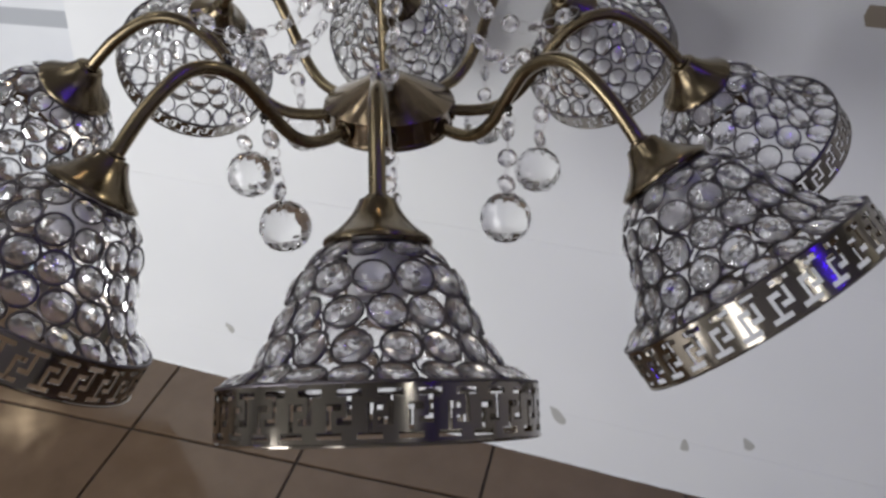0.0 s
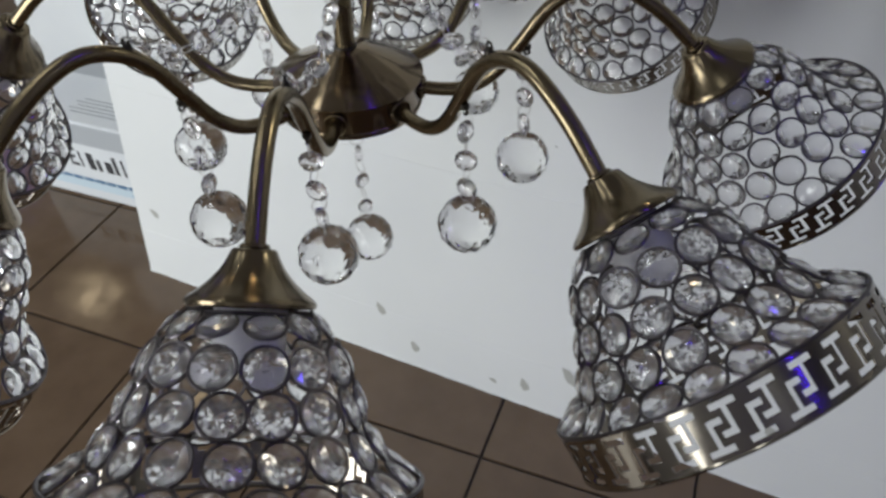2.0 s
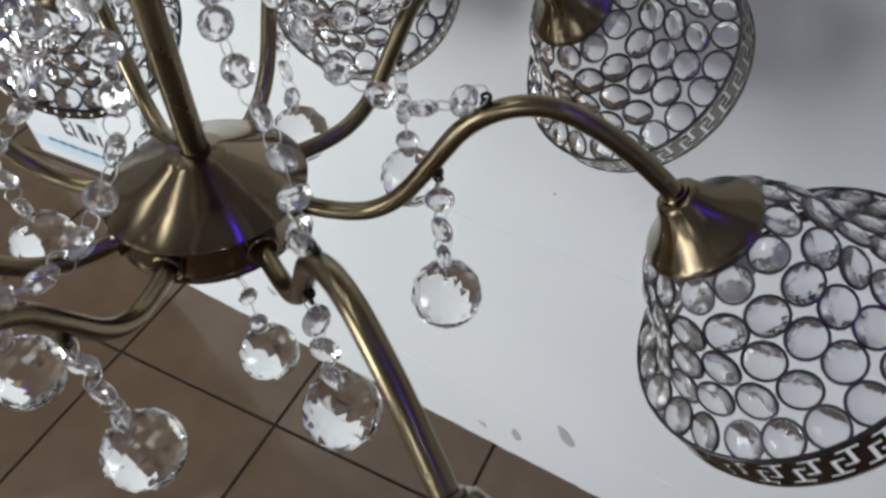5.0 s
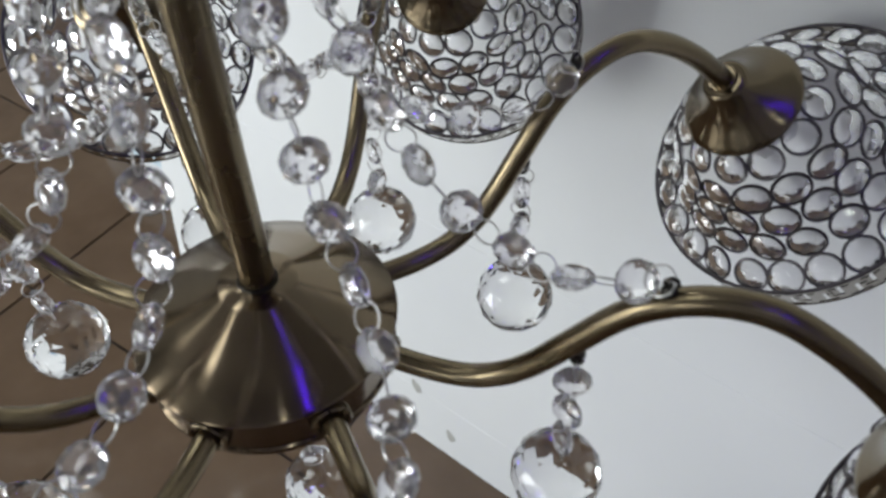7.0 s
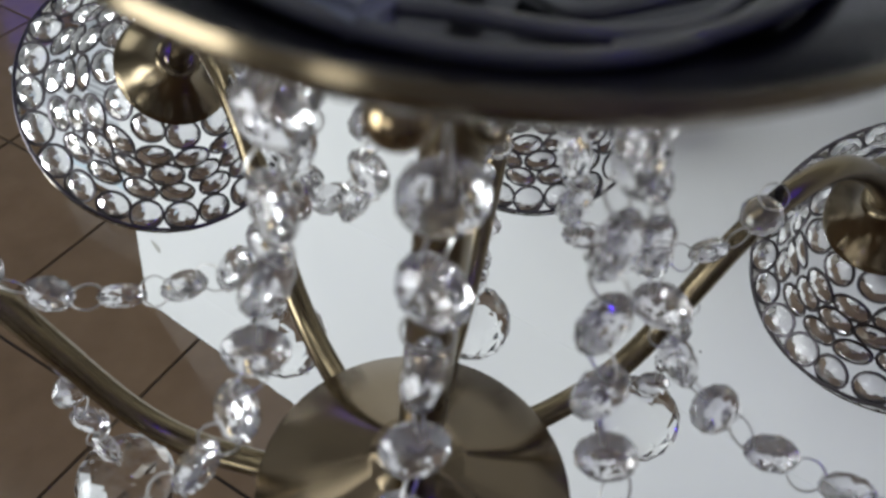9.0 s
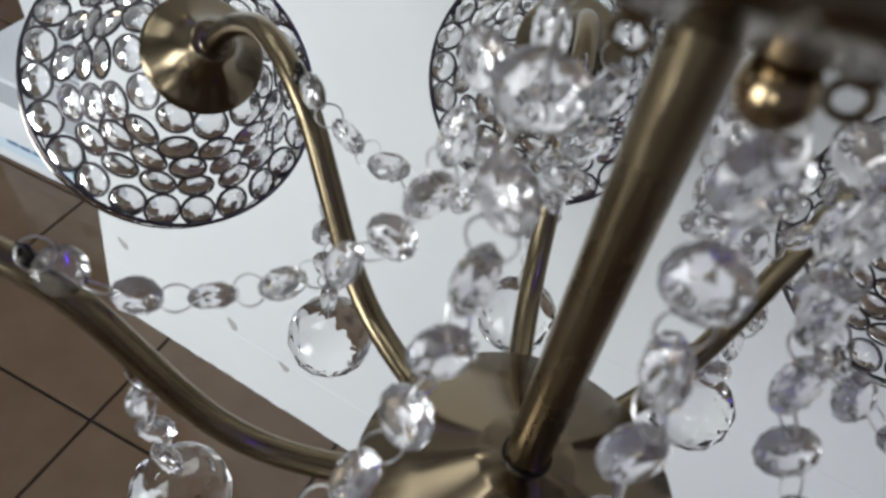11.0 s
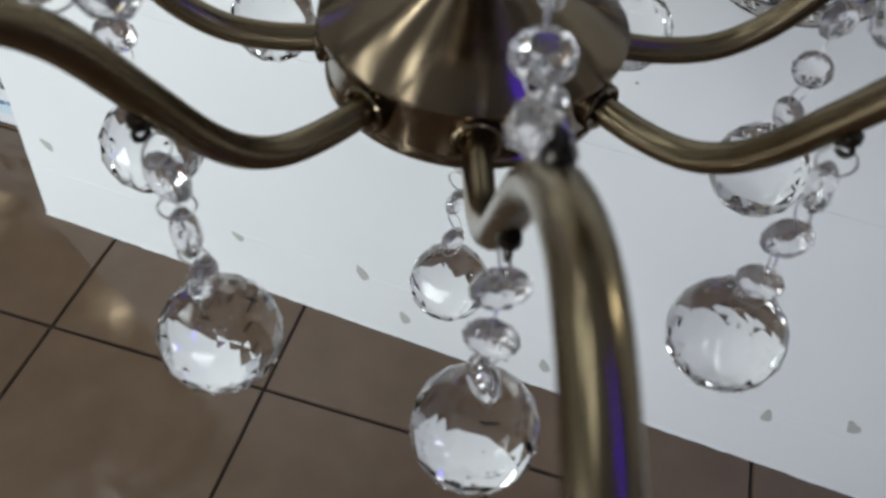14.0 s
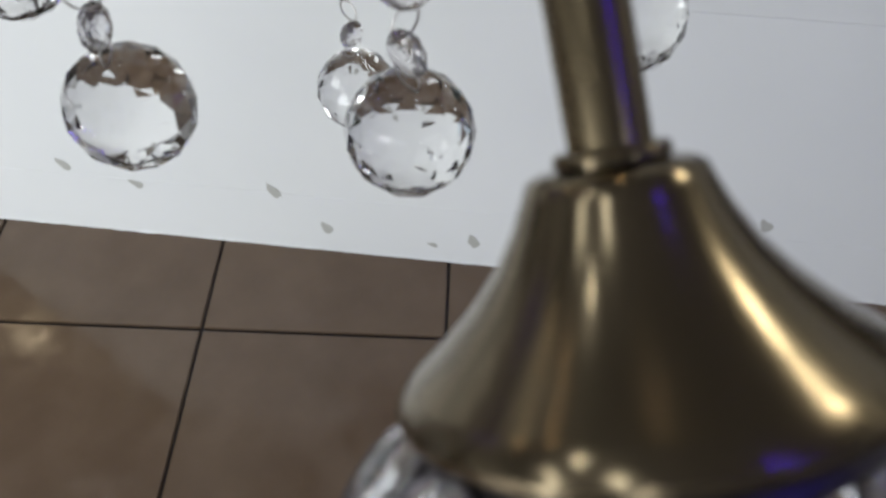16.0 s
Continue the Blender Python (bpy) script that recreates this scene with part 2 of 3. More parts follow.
def slab(bm, z0, z1, xl, xr, back=0.03, inset=0.0):
    vs = []
    for x in (xl, xr):
        for z in (z0, z1):
            edge = x + (0.03 * z if x == xl else 0.0)
            vs.append(bm.verts.new(front(edge, z, -inset)))
            vs.append(bm.verts.new(front(edge, z, -back)))
    a, ab, b, bb, c, cb, d, db = vs
    for f in ((a, c, d, b), (ab, bb, db, cb), (a, b, bb, ab), (c, cb, db, d), (b, d, db, bb), (a, ab, cb, c)):
        bm.faces.new(f)
    bmesh.ops.recalc_face_normals(bm, faces=bm.faces)
    return bm


counter = tagged(empty("display_counter", pose(0, 0, 0)), label="white painted display counter with a sloping scuffed front", category="counter")
for z0, z1, lab in ((0.0005, 0.0949, "kick_board"), (0.0951, 0.3749, "front_board"), (0.3751, 1.05, "front_board")):
    bm = slab(bmesh.new(), z0, z1, XL, XR)
    bmesh.ops.bevel(bm, geom=[e for e in bm.edges], offset=0.0004, segments=1, affect="EDGES")
    part(lab, bm, PAINT, counter)
bm = bmesh.new()
vs = [bm.verts.new(v) for v in (front(XL + 0.004, 0.001, -0.031), front(XL + 0.035, 1.049, -0.031), (XL + 0.035, 1.1, 1.049), (XL + 0.004, 1.1, 0.001))]
ws = [bm.verts.new(v) for v in (front(XR - 0.004, 0.001, -0.031), front(XR - 0.004, 1.049, -0.031), (XR - 0.004, 1.1, 1.049), (XR - 0.004, 1.1, 0.001))]
bm.faces.new(vs)
bm.faces.new(ws[::-1])
for k in range(4):
    j = (k + 1) % 4
    bm.faces.new((vs[k], ws[k], ws[j], vs[j]))
bmesh.ops.recalc_face_normals(bm, faces=bm.faces)
part("body", bm, PAINT, counter)
# unseen top; its deep overhang is added to cast shade on the upper front
bm = bmesh.new()
box(bm, XL - 0.01, XR, 0.15, 1.12, 1.051, 1.08, 0.003)
part("top", bm, PAINT, counter)

# An uneven bead of white sealant along the counter's foot
random.seed(12)
bm = bmesh.new()
inner, outer, over = [], [], []
steps = int((XR - XL) / 0.011)
for k in range(steps + 1):
    x = XL + (XR - XL) * k / steps
    w = 0.0010 + 0.0016 * abs(noise.noise((x * 23.0, 0.3, 0.0))) + random.uniform(-0.0004, 0.0004)
    inner.append(bm.verts.new(front(x, 0.0046, 0.0003)))
    over.append(bm.verts.new(front(x, 0.0032, 0.5 * w)))
    outer.append(bm.verts.new(front(x, 0.0006, w)))
for a, b in ((inner, over), (over, outer)):
    for k in range(steps):
        bm.faces.new((a[k], b[k], b[k + 1], a[k + 1]))
bmesh.ops.recalc_face_normals(bm, faces=bm.faces)
part("sealant_bead", bm, PAINT, counter, "uneven white sealant along the foot", smooth=True)

# Scuffs: x, height, length, tilt
random.seed(4)
for x, z, size, turn in ((-0.438, 0.111, 0.021, -48), (0.138, 0.089, 0.030, -52), (0.326, 0.089, 0.021, -80), (0.408, 0.116, 0.021, -55), (-0.176, 0.099, 0.023, -58), (-0.116, 0.043, 0.021, -62), (0.071, 0.043, 0.021, -70), (0.02, 0.03, 0.012, -20), (-0.63, 0.14, 0.02, -38), (-0.352, 0.089, 0.018, -30)):
    bm = bmesh.new()
    ring = []
    for k in range(12):
        a = 2 * math.pi * k / 12
        u = size * 0.56 * math.cos(a) * random.uniform(0.85, 1.15)
        v = size * 0.30 * math.sin(a) * (1.0 + 0.45 * math.cos(a)) * random.uniform(0.75, 1.15)
        c, s = math.cos(radians(turn)), math.sin(radians(turn))
        ring.append(bm.verts.new(front(x + c * u - s * v, z + s * u + c * v, 0.0006)))
    bm.faces.new(ring)
    part("scuff", bm, SCUFF, counter, "small grey scuff mark")

# A strip of brown paper tape and a nail hole on the front
bm = bmesh.new()
for x, z in ((0.417, 0.690), (0.520, 0.688), (0.520, 0.711), (0.416, 0.712), (0.413, 0.701)):
    bm.verts.new(front(x, z, 0.0007))
bm.faces.new(bm.verts)
part("tape_strip", bm, TAPE, counter, "strip of brown paper tape")
bm = bmesh.new()
for k in range(8):
    a = 2 * math.pi * k / 8
    bm.verts.new(front(0.079 + 0.0013 * math.cos(a), 0.448 + 0.0010 * math.sin(a), 0.0007))
bm.faces.new(bm.verts)
part("nail_hole", bm, STUD, counter, "tiny dark nail hole")

# Printed cartons behind the counter's end
def carton_at(label, x0, x1, y0, y1, h):
    root = tagged(empty("carton", pose(0, 0, 0)), label=label, category="box")
    b = box(bmesh.new(), x0, x1, y0, y1, 0.001, h, 0.002)
    part("body", b, CARD, root)
    return root


def print_on(root, name, x0, x1, y0, y1, z0, z1, mat):
    part(name, box(bmesh.new(), x0, x1, y0, y1, z0, z1), mat, root)


CX0, CX1, CY, CH = -1.065, -0.705, 0.463, 0.196
low = carton_at("low white printed cardboard carton lying on the tiles", CX0, CX1, CY, 0.745, CH)
tall = carton_at("tall white cardboard carton with a grey printed band", -1.30, -0.72, 0.760, 1.05, 0.78)


def front_print(name, x0, x1, z0, z1, mat, proud=0.0005):
    print_on(low, name, x0, x1, CY - proud, CY + 0.001, z0, z1, mat)


def top_print(name, x0, x1, y0, y1, mat, proud=0.0005):
    print_on(low, name, x0, x1, y0, y1, CH - 0.001, CH + proud, mat)


front_print("printed_band", CX0 + 0.003, CX1 - 0.003, 0.142, 0.190, PRINT_GREY)
front_print("printed_band", CX0 + 0.003, CX1 - 0.003, 0.026, 0.055, PRINT_BLUE)
for w, h0, h1 in ((0.005, 0.084, 0.128), (0.020, 0.084, 0.091), (0.016, 0.103, 0.110), (0.020, 0.121, 0.128)):
    front_print("printed_mark", -0.948, -0.948 + w, h0, h1, PRINT_DARK, 0.0009)
front_print("printed_mark", -0.921, -0.917, 0.084, 0.122, PRINT_DARK, 0.0009)
for k, (w, h) in enumerate(((0.015, 0.040), (0.009, 0.027), (0.016, 0.027), (0.009, 0.042), (0.005, 0.040))):
    front_print("printed_bar", -0.901 + 0.0215 * k, -0.901 + 0.0215 * k + w, 0.082, 0.082 + h, PRINT_DARK, 0.0009)
for k in range(9):
    front_print("printed_bar", -1.015 + 0.028 * k, -0.991 + 0.028 * k, 0.047, 0.055, PRINT_NAVY, 0.0010)
for k in range(4):
    front_print("printed_bar", -0.815, -0.745, 0.014 + 0.0065 * k, 0.0165 + 0.0065 * k, PRINT_NAVY, 0.0010)
top_print("printed_band", CX0 + 0.003, CX1 - 0.003, 0.615, 0.690, PRINT_GREY)
for k in range(5):
    top_print("printed_bar", -0.93 - 0.012 * (k % 2), -0.76, 0.492 + 0.011 * k, 0.496 + 0.011 * k, PRINT_GREY)
print_on(tall, "printed_band", -1.297, -0.723, 0.7595, 0.761, 0.453, 0.490, PRINT_GREY)

# Lamp housings on the ceiling; the last one only houses the added counter fill
for kind, x, y, sx, sy, power, colour in LAMPS + [("spot", 1.15, -0.35, 0.16, 0.16, 7, WARM)]:
    bm = bmesh.new()
    box(bm, x - sx / 2 - 0.02, x + sx / 2 + 0.02, y - sy / 2 - 0.02, y + sy / 2 + 0.02, CEIL - 0.05, CEIL, 0.004)
    tagged(part("ceiling_lamp", bm, HOUSING), label="white ceiling tube lamp" if kind == "tube" else "small square white ceiling lamp", category="lamp")
bm = bmesh.new()
box(bm, -1.07, 1.07, -0.03, 0.03, -0.02, 0.02, 0.003)
tagged(part("light_strip", bm, HOUSING, m=pose(1.72, -0.70, CEIL - 0.02, 0, 0, -32)), label="violet light strip on the ceiling", category="lamp")
bm = bmesh.new()
box(bm, -0.16, 0.16, -0.46, 0.46, 0.004, 0.04, 0.004)
tagged(part("wall_light_strip", bm, HOUSING, m=look((-4.10, 2.25, 1.75), (0, 0, 0.75))), label="upright violet light strip on the wall", category="lamp")

# ---------------------------------------------------------------- the chandelier
# Heights are above the floor; the whole hangs slightly out of plumb about a pivot 0.8 m up.
TILT_M = Matrix.Translation((0, 0, 0.8113)) @ Matrix.Rotation(0.03258, 4, (-0.9892, 0.1467, 0.0))
PIVOT = 0.8
ARM0 = 16.809                         # degrees by which the arms are turned
ANGLES = dict(front=-90, front_right=-45, right=0, back_right=45, back=90, back_left=135, left=180, front_left=225)
chandelier = tagged(empty("chandelier", TILT_M), label="eight-arm antique brass chandelier with crystal-studded bell shades", category="chandelier")


def L(r, a, z):
    return Vector((r * math.cos(a), r * math.sin(a), z - PIVOT))


# the stem stands a little out of true on the hub, and carries the bowl with it
STEM_M = Matrix.Translation((0, 0, 0.726 - PIVOT)) @ Matrix.Rotation(math.atan2(0.0014, 0.16), 4, "Y") @ Matrix.Translation((0, 0, PIVOT - 0.726))


def down(profile):
    return [(r, z - PIVOT) for r, z in profile]


hook_bm = lathe([(0, 0), (0.0034, 0), (0.0036, 0.0020), (0.0024, 0.0045), (0, 0.0050)], 12)
torus_into(hook_bm, pose(0, 0, 0.0072, 90, 0, 0), 0.0026, 0.0007, 12, 5)
hook_mesh = mesh_of("hook", hook_bm, BRASS, True)

# hub, stem and the open bowl at its head
hub = part("hub", lathe(down([(0, 0.7245), (0.0150, 0.7243), (0.0160, 0.7236), (0.0340, 0.7147), (0.0518, 0.7052), (0.0528, 0.7040), (0.0526, 0.7026), (0.0508, 0.7018), (0.0503, 0.7008), (0.0503, 0.6850), (0.0512, 0.6842), (0.0514, 0.6828), (0.0506, 0.6808), (0.0485, 0.6800), (0, 0.6800)]), 96), BRASS_TURNED, chandelier, "brushed antique brass hub", smooth=True)
# blackened collar: shade of the gap round the stem's foot, put into its colour
part("stem_collar", lathe(down([(0, 0.7257), (0.0076, 0.7257), (0.0079, 0.7252), (0.0079, 0.7235), (0, 0.7235)]), 32), STUD, hub, "ring coloured dark for the shaded gap at the stem's foot", smooth=True)
part("bottom_nut", lathe(down([(0, 0.6802), (0.0045, 0.6802), (0.0045, 0.6765), (0.002, 0.6750), (0, 0.6750)]), 12), STUD, hub)
part("stem", lathe(down([(0.0068, 0.726), (0.0068, 0.8885), (0, 0.8885)]), 32), BRASS_SATIN, chandelier, "brushed brass tube", m=STEM_M, smooth=True)
bowl = part("bowl", lathe(down([(0.0075, 0.8850), (0.030, 0.8860), (0.051, 0.8935), (0.0630, 0.9022), (0.0655, 0.9046), (0.0662, 0.9062), (0.0656, 0.9076), (0.0640, 0.9070), (0.0622, 0.9042), (0.0500, 0.8955), (0.030, 0.8880), (0.0075, 0.8870)]), 80), BRASS_DARK, chandelier, "shallow open brass bowl with wires inside", m=Matrix.Translation((0.0042, 0, 0.0022)), smooth=True)
part("lining", lathe(down([(0.0637, 0.9064), (0.0620, 0.9048), (0.0496, 0.8963), (0.030, 0.8887), (0.0, 0.8885)]), 72), BOWL_IN, bowl, "dark shiny lining", smooth=True)
for pts in (((-0.022, -0.036, 0.8951), (-0.006, -0.034, 0.8935), (0.008, -0.030, 0.8945), (0.020, -0.025, 0.8940), (0.029, -0.019, 0.8935), (0.036, -0.008, 0.8930), (0.040, 0.006, 0.8944)),
            ((-0.018, -0.042, 0.8964), (-0.002, -0.040, 0.8942), (0.012, -0.035, 0.8931), (0.024, -0.029, 0.8933), (0.033, -0.022, 0.8941), (0.040, -0.010, 0.8947), (0.043, 0.004, 0.8954)),
            ((0.028, -0.022, 0.8925), (0.036, -0.017, 0.8945), (0.043, -0.008, 0.8965), (0.047, 0.004, 0.8970), (0.046, 0.018, 0.8981), (0.036, 0.030, 0.8968)),
            ((0.010, -0.010, 0.8903), (0.020, -0.012, 0.8905), (0.030, -0.006, 0.8935), (0.036, 0.008, 0.8930), (0.030, 0.022, 0.8931)),
            ((-0.030, -0.020, 0.8927), (-0.034, 0.000, 0.8919), (-0.024, 0.022, 0.8925), (0.000, 0.032, 0.8912), (0.020, 0.026, 0.8915))):
    part("wire", sweep(curve_through([Vector(p) - Vector((0, 0, PIVOT)) for p in pts], 6), 0.0014, 10), CABLE, bowl, "grey sheathed wire", smooth=True)
bm = bmesh.new()
box(bm, -0.020, 0.003, -0.040, -0.027, 0.891 - PIVOT, 0.897 - PIVOT, 0.0015)
box(bm, -0.014, -0.003, -0.037, -0.030, 0.8965 - PIVOT, 0.8995 - PIVOT, 0.001)
part("connector", bm, CONNECT, bowl, "clear bluish wire connector")
knob_bm = lathe([(0, 0.0075), (0.0026, 0.0075), (0.0026, 0.0040), (0.0036, 0.0034), (0.0047, 0.0014), (0.0050, -0.0006), (0.0044, -0.0028), (0.0028, -0.0044), (0, -0.0050)], 28)
part("cap_nut", knob_bm, KNOB, bowl, "polished brass cap nut", Matrix.Translation((0.0082, -0.0392, 0.8846 - PIVOT)), True)
part("suspension_cable", sweep([STEM_M @ Vector((0, 0, 0.886 - PIVOT)), (0, 0, 1.4 - PIVOT), TILT_M.inverted() @ Vector((0, 0, CEIL))], 0.0028, 8), CABLE, chandelier, smooth=True)

for deg in ANGLES.values():
    place("hook", hook_mesh, bowl, Matrix.Translation(L(0.0355, radians(deg + ARM0) + 0.2, 0.8890)) @ pose(0, 0, 0, 180, 0, 0))

# arms
ARM = [(0.0500, 0.6935), (0.0680, 0.6933), (0.0840, 0.6962), (0.0970, 0.7038), (0.1080, 0.7158), (0.1203, 0.7350), (0.1338, 0.7560), (0.1470, 0.7678), (0.1615, 0.7738), (0.1760, 0.7738), (0.1922, 0.7672), (0.2090, 0.7564), (0.2225, 0.7449), (0.2330, 0.7352)]
END_R, END_Z = 0.2300, 0.7381
# for each arm: metres aside at the hub and at the end, metres up at the end; degrees its shade leans out, and aside
BENT = dict(front=(-0.0005, 0.0019, 0.0037, 44, -1), front_right=(0.0055, -0.0057, 0.0026, 52, 0), right=(0.0013, -0.0065, -0.0050, 42, 5), back_right=(0.0053, 0.0004, 0.0025, 44, -2),
            back=(0.0025, 0.0005, -0.0010, 45, 0), back_left=(0.0015, -0.0010, -0.0015, 46, -1), left=(0.0019, 0.0018, -0.0004, 45, 0), front_left=(0.0027, 0.0070, 0.0026, 47, -1))
arm_mesh = mesh_of("arm", sweep(curve_through([(r, 0, z - PIVOT) for r, z in ARM], 7), 0.0048, 20), BRASS, True)
flange_mesh = mesh_of("flange", lathe([(0.0, -0.0015), (0.0080, -0.0015), (0.0083, 0.0006), (0.0082, 0.0020), (0.0074, 0.0027), (0.0064, 0.0024), (0.0058, 0.0012), (0.0048, 0.0010)], 28), BRASS_DARK, True)
stud_bm = lathe([(0, 0), (0.0026, 0), (0.0028, 0.002), (0.0018, 0.0035), (0, 0.0035)], 10)
torus_into(stud_bm, pose(0, 0, 0.0050, 90, 0, 0), 0.0019, 0.0009, 12, 5)
stud_mesh = mesh_of("stud", stud_bm, STUD, True)
cup_mesh = mesh_of("socket_cup", lathe([(0.0048, -0.0010), (0.0062, -0.0010), (0.0067, -0.0004), (0.0067, 0.0006), (0.0060, 0.0010), (0.0088, 0.0011), (0.0101, 0.0019), (0.0108, 0.0036), (0.0123, 0.0068), (0.0147, 0.0108), (0.0181, 0.0149), (0.0222, 0.0188), (0.0262, 0.0219), (0.0282, 0.0236), (0.0289, 0.0248), (0.0287, 0.0262), (0.0278, 0.0270), (0.0268, 0.0262), (0.0262, 0.0246), (0.0212, 0.0203), (0.0132, 0.0130), (0.0075, 0.0038)], 72), BRASS_CUP, True)
holder_mesh = mesh_of("lamp_holder", lathe([(0.0, 0.020), (0.0110, 0.020), (0.0125, 0.021), (0.0160, 0.0275), (0.0160, 0.052), (0.0150, 0.054), (0.0130, 0.054), (0.0130, 0.044), (0, 0.044)], 28), SOCKET, True)
HOOK_TOP, HOOK_LOW = 0.1443, 0.1231


def arm_height(r):
    for (ra, za), (rb, zb) in zip(ARM, ARM[1:]):
        if ra <= r <= rb:
            return za + (zb - za) * (r - ra) / (rb - ra)
    return ARM[-1][1]


# the shade: rings soldered edge to edge over a bell form, a crystal in each, and a pierced band with a meander
BELL = [(0.0262, 0.0290), (0.0362, 0.0385), (0.0440, 0.0520), (0.0505, 0.0680), (0.0575, 0.0825), (0.0675, 0.0935), (0.0785, 0.1000)]
BAND_R, BAND_0, BAND_1 = 0.0800, 0.0995, 0.1250
bell = curve_through([(r, 0, z) for r, z in BELL], 12)
lengths = [0.0]
for a, b in zip(bell, bell[1:]):
    lengths.append(lengths[-1] + (b - a).length)


def bell_at(s):
    for k in range(len(bell) - 1):
        if lengths[k + 1] >= s:
            t = (s - lengths[k]) / (lengths[k + 1] - lengths[k])
            return bell[k].lerp(bell[k + 1], t), (bell[k + 1] - bell[k]).normalized()
    return bell[-1], (bell[-1] - bell[-2]).normalized()


random.seed(21)
RINGS = []                            # poses of the rings on one shade
ROWS_N, PITCH = 5, 0.0198
for row in range(ROWS_N):
    p, d = bell_at(0.0078 if row == 0 else 0.0085 + row * (lengths[-1] - 0.0165) / (ROWS_N - 1))
    shrink = 0.90 if row == 0 else 1.0
    count = max(8, int(round(2 * math.pi * p.x / (PITCH * shrink))))
    for k in range(count):
        a = 2 * math.pi * (k + 0.5 * (row % 2) + random.uniform(-0.05, 0.05)) / count
        turn = Matrix.Rotation(a, 4, "Z")
        normal = Vector((d.z, 0, -d.x))
        basis = Matrix((Vector((0, 1, 0)), -d, normal)).transposed().to_4x4()
        RINGS.append(turn @ Matrix.Translation(p) @ basis @ pose(0, 0, 0, random.uniform(-9, 9), random.uniform(-9, 9), random.uniform(0, 36)) @ Matrix.Scale(shrink, 4))

hoop_bm = bmesh.new()
torus_into(hoop_bm, Matrix.Translation((0, 0, BELL[0][1])), BELL[0][0], 0.0011, 40, 6)
torus_into(hoop_bm, Matrix.Translation((0, 0, BAND_0)), BAND_R - 0.0008, 0.0011, 72, 6)
hoop_mesh = mesh_of("hoops", hoop_bm, WIRE, True)
ring_bm = bmesh.new()
torus_into(ring_bm, Matrix.Identity(4), 0.0093, 0.00085, 18, 5)
ring_mesh = mesh_of("ring", ring_bm, WIRE, True)


def joined_of(name, me, poses, mat, smooth):
    out = bmesh.new()
    for m in poses:
        tmp = me.copy()
        tmp.transform(m)
        out.from_mesh(tmp)
        bpy.data.meshes.remove(tmp)
    return mesh_of(name, out, mat, smooth)


lattice_mesh = joined_of("ring_lattice", ring_mesh, RINGS, WIRE, True)


def crystal_bm():
    """A round brilliant, girdle in the ring's plane: small tables, two tiers of broad facets on both sides."""
    bm = bmesh.new()
    for r, z, off, n in ((0.0024, 0.0028, 0.5, 6), (0.0056, 0.0020, 0.0, 6), (0.0084, 0.0005, 0.0, 16), (0.0084, -0.0005, 0.0, 16), (0.0050, -0.0019, 0.5, 6), (0.0018, -0.0026, 0.0, 6)):
        for k in range(n):
            bm.verts.new((r * math.cos(2 * math.pi * (k + off) / n), r * math.sin(2 * math.pi * (k + off) / n), z))
    bmesh.ops.convex_hull(bm, input=bm.verts)
    bmesh.ops.dissolve_limit(bm, angle_limit=radians(1.5), verts=bm.verts, edges=bm.edges)
    bmesh.ops.recalc_face_normals(bm, faces=bm.faces)
    return bm


crystal_mesh = mesh_of("crystal", crystal_bm(), BRILLIANT)
joined_mesh = joined_of("crystal_filling", crystal_mesh, RINGS, BRILLIANT, False)

# meander band, cut out of thin sheet
HOLES = ("#####...", "..#.....", "..#.###.", "..#...#.", "..###.#.", "......#.", "#...####")
REPEATS, COLS, NROW = 30, 8, 9
heights = [BAND_0, BAND_0 + 0.0026]
cell = (BAND_1 - 0.0030 - heights[1]) / 7
heights += [heights[1] + cell * (k + 1) for k in range(7)] + [BAND_1]
filled = [[True] * (REPEATS * COLS)] + [[c != "#" for c in row] * REPEATS for row in HOLES] + [[True] * (REPEATS * COLS)]
total = REPEATS * COLS
band = bmesh.new()
grid = {}


def corner(c, h, inner):
    c %= total
    if (c, h, inner) not in grid:
        a = 2 * math.pi * c / total
        r = BAND_R + (-0.0009 if inner else 0.0)
        grid[c, h, inner] = band.verts.new((r * math.cos(a), r * math.sin(a), heights[h]))
    return grid[c, h, inner]


for h in range(NROW):
    for c in range(total):
        if not filled[h][c]:
            continue
        band.faces.new((corner(c, h, 0), corner(c + 1, h, 0), corner(c + 1, h + 1, 0), corner(c, h + 1, 0)))
        band.faces.new((corner(c, h, 1), corner(c, h + 1, 1), corner(c + 1, h + 1, 1), corner(c + 1, h, 1)))
        if h == 0 or not filled[h - 1][c]:
            band.faces.new((corner(c, h, 0), corner(c, h, 1), corner(c + 1, h, 1), corner(c + 1, h, 0)))
        if h == NROW - 1 or not filled[h + 1][c]:
            band.faces.new((corner(c, h + 1, 0), corner(c + 1, h + 1, 0), corner(c + 1, h + 1, 1), corner(c, h + 1, 1)))
        if not filled[h][c - 1]:
            band.faces.new((corner(c, h, 0), corner(c, h + 1, 0), corner(c, h + 1, 1), corner(c, h, 1)))
        if not filled[h][(c + 1) % total]:
            band.faces.new((corner(c + 1, h, 0), corner(c + 1, h, 1), corner(c + 1, h + 1, 1), corner(c + 1, h + 1, 0)))
torus_into(band, Matrix.Translation((0, 0, BAND_1 - 0.0006)), BAND_R - 0.0004, 0.0009, 96, 6)
band_mesh = mesh_of("meander_band", band, CHROME, True)

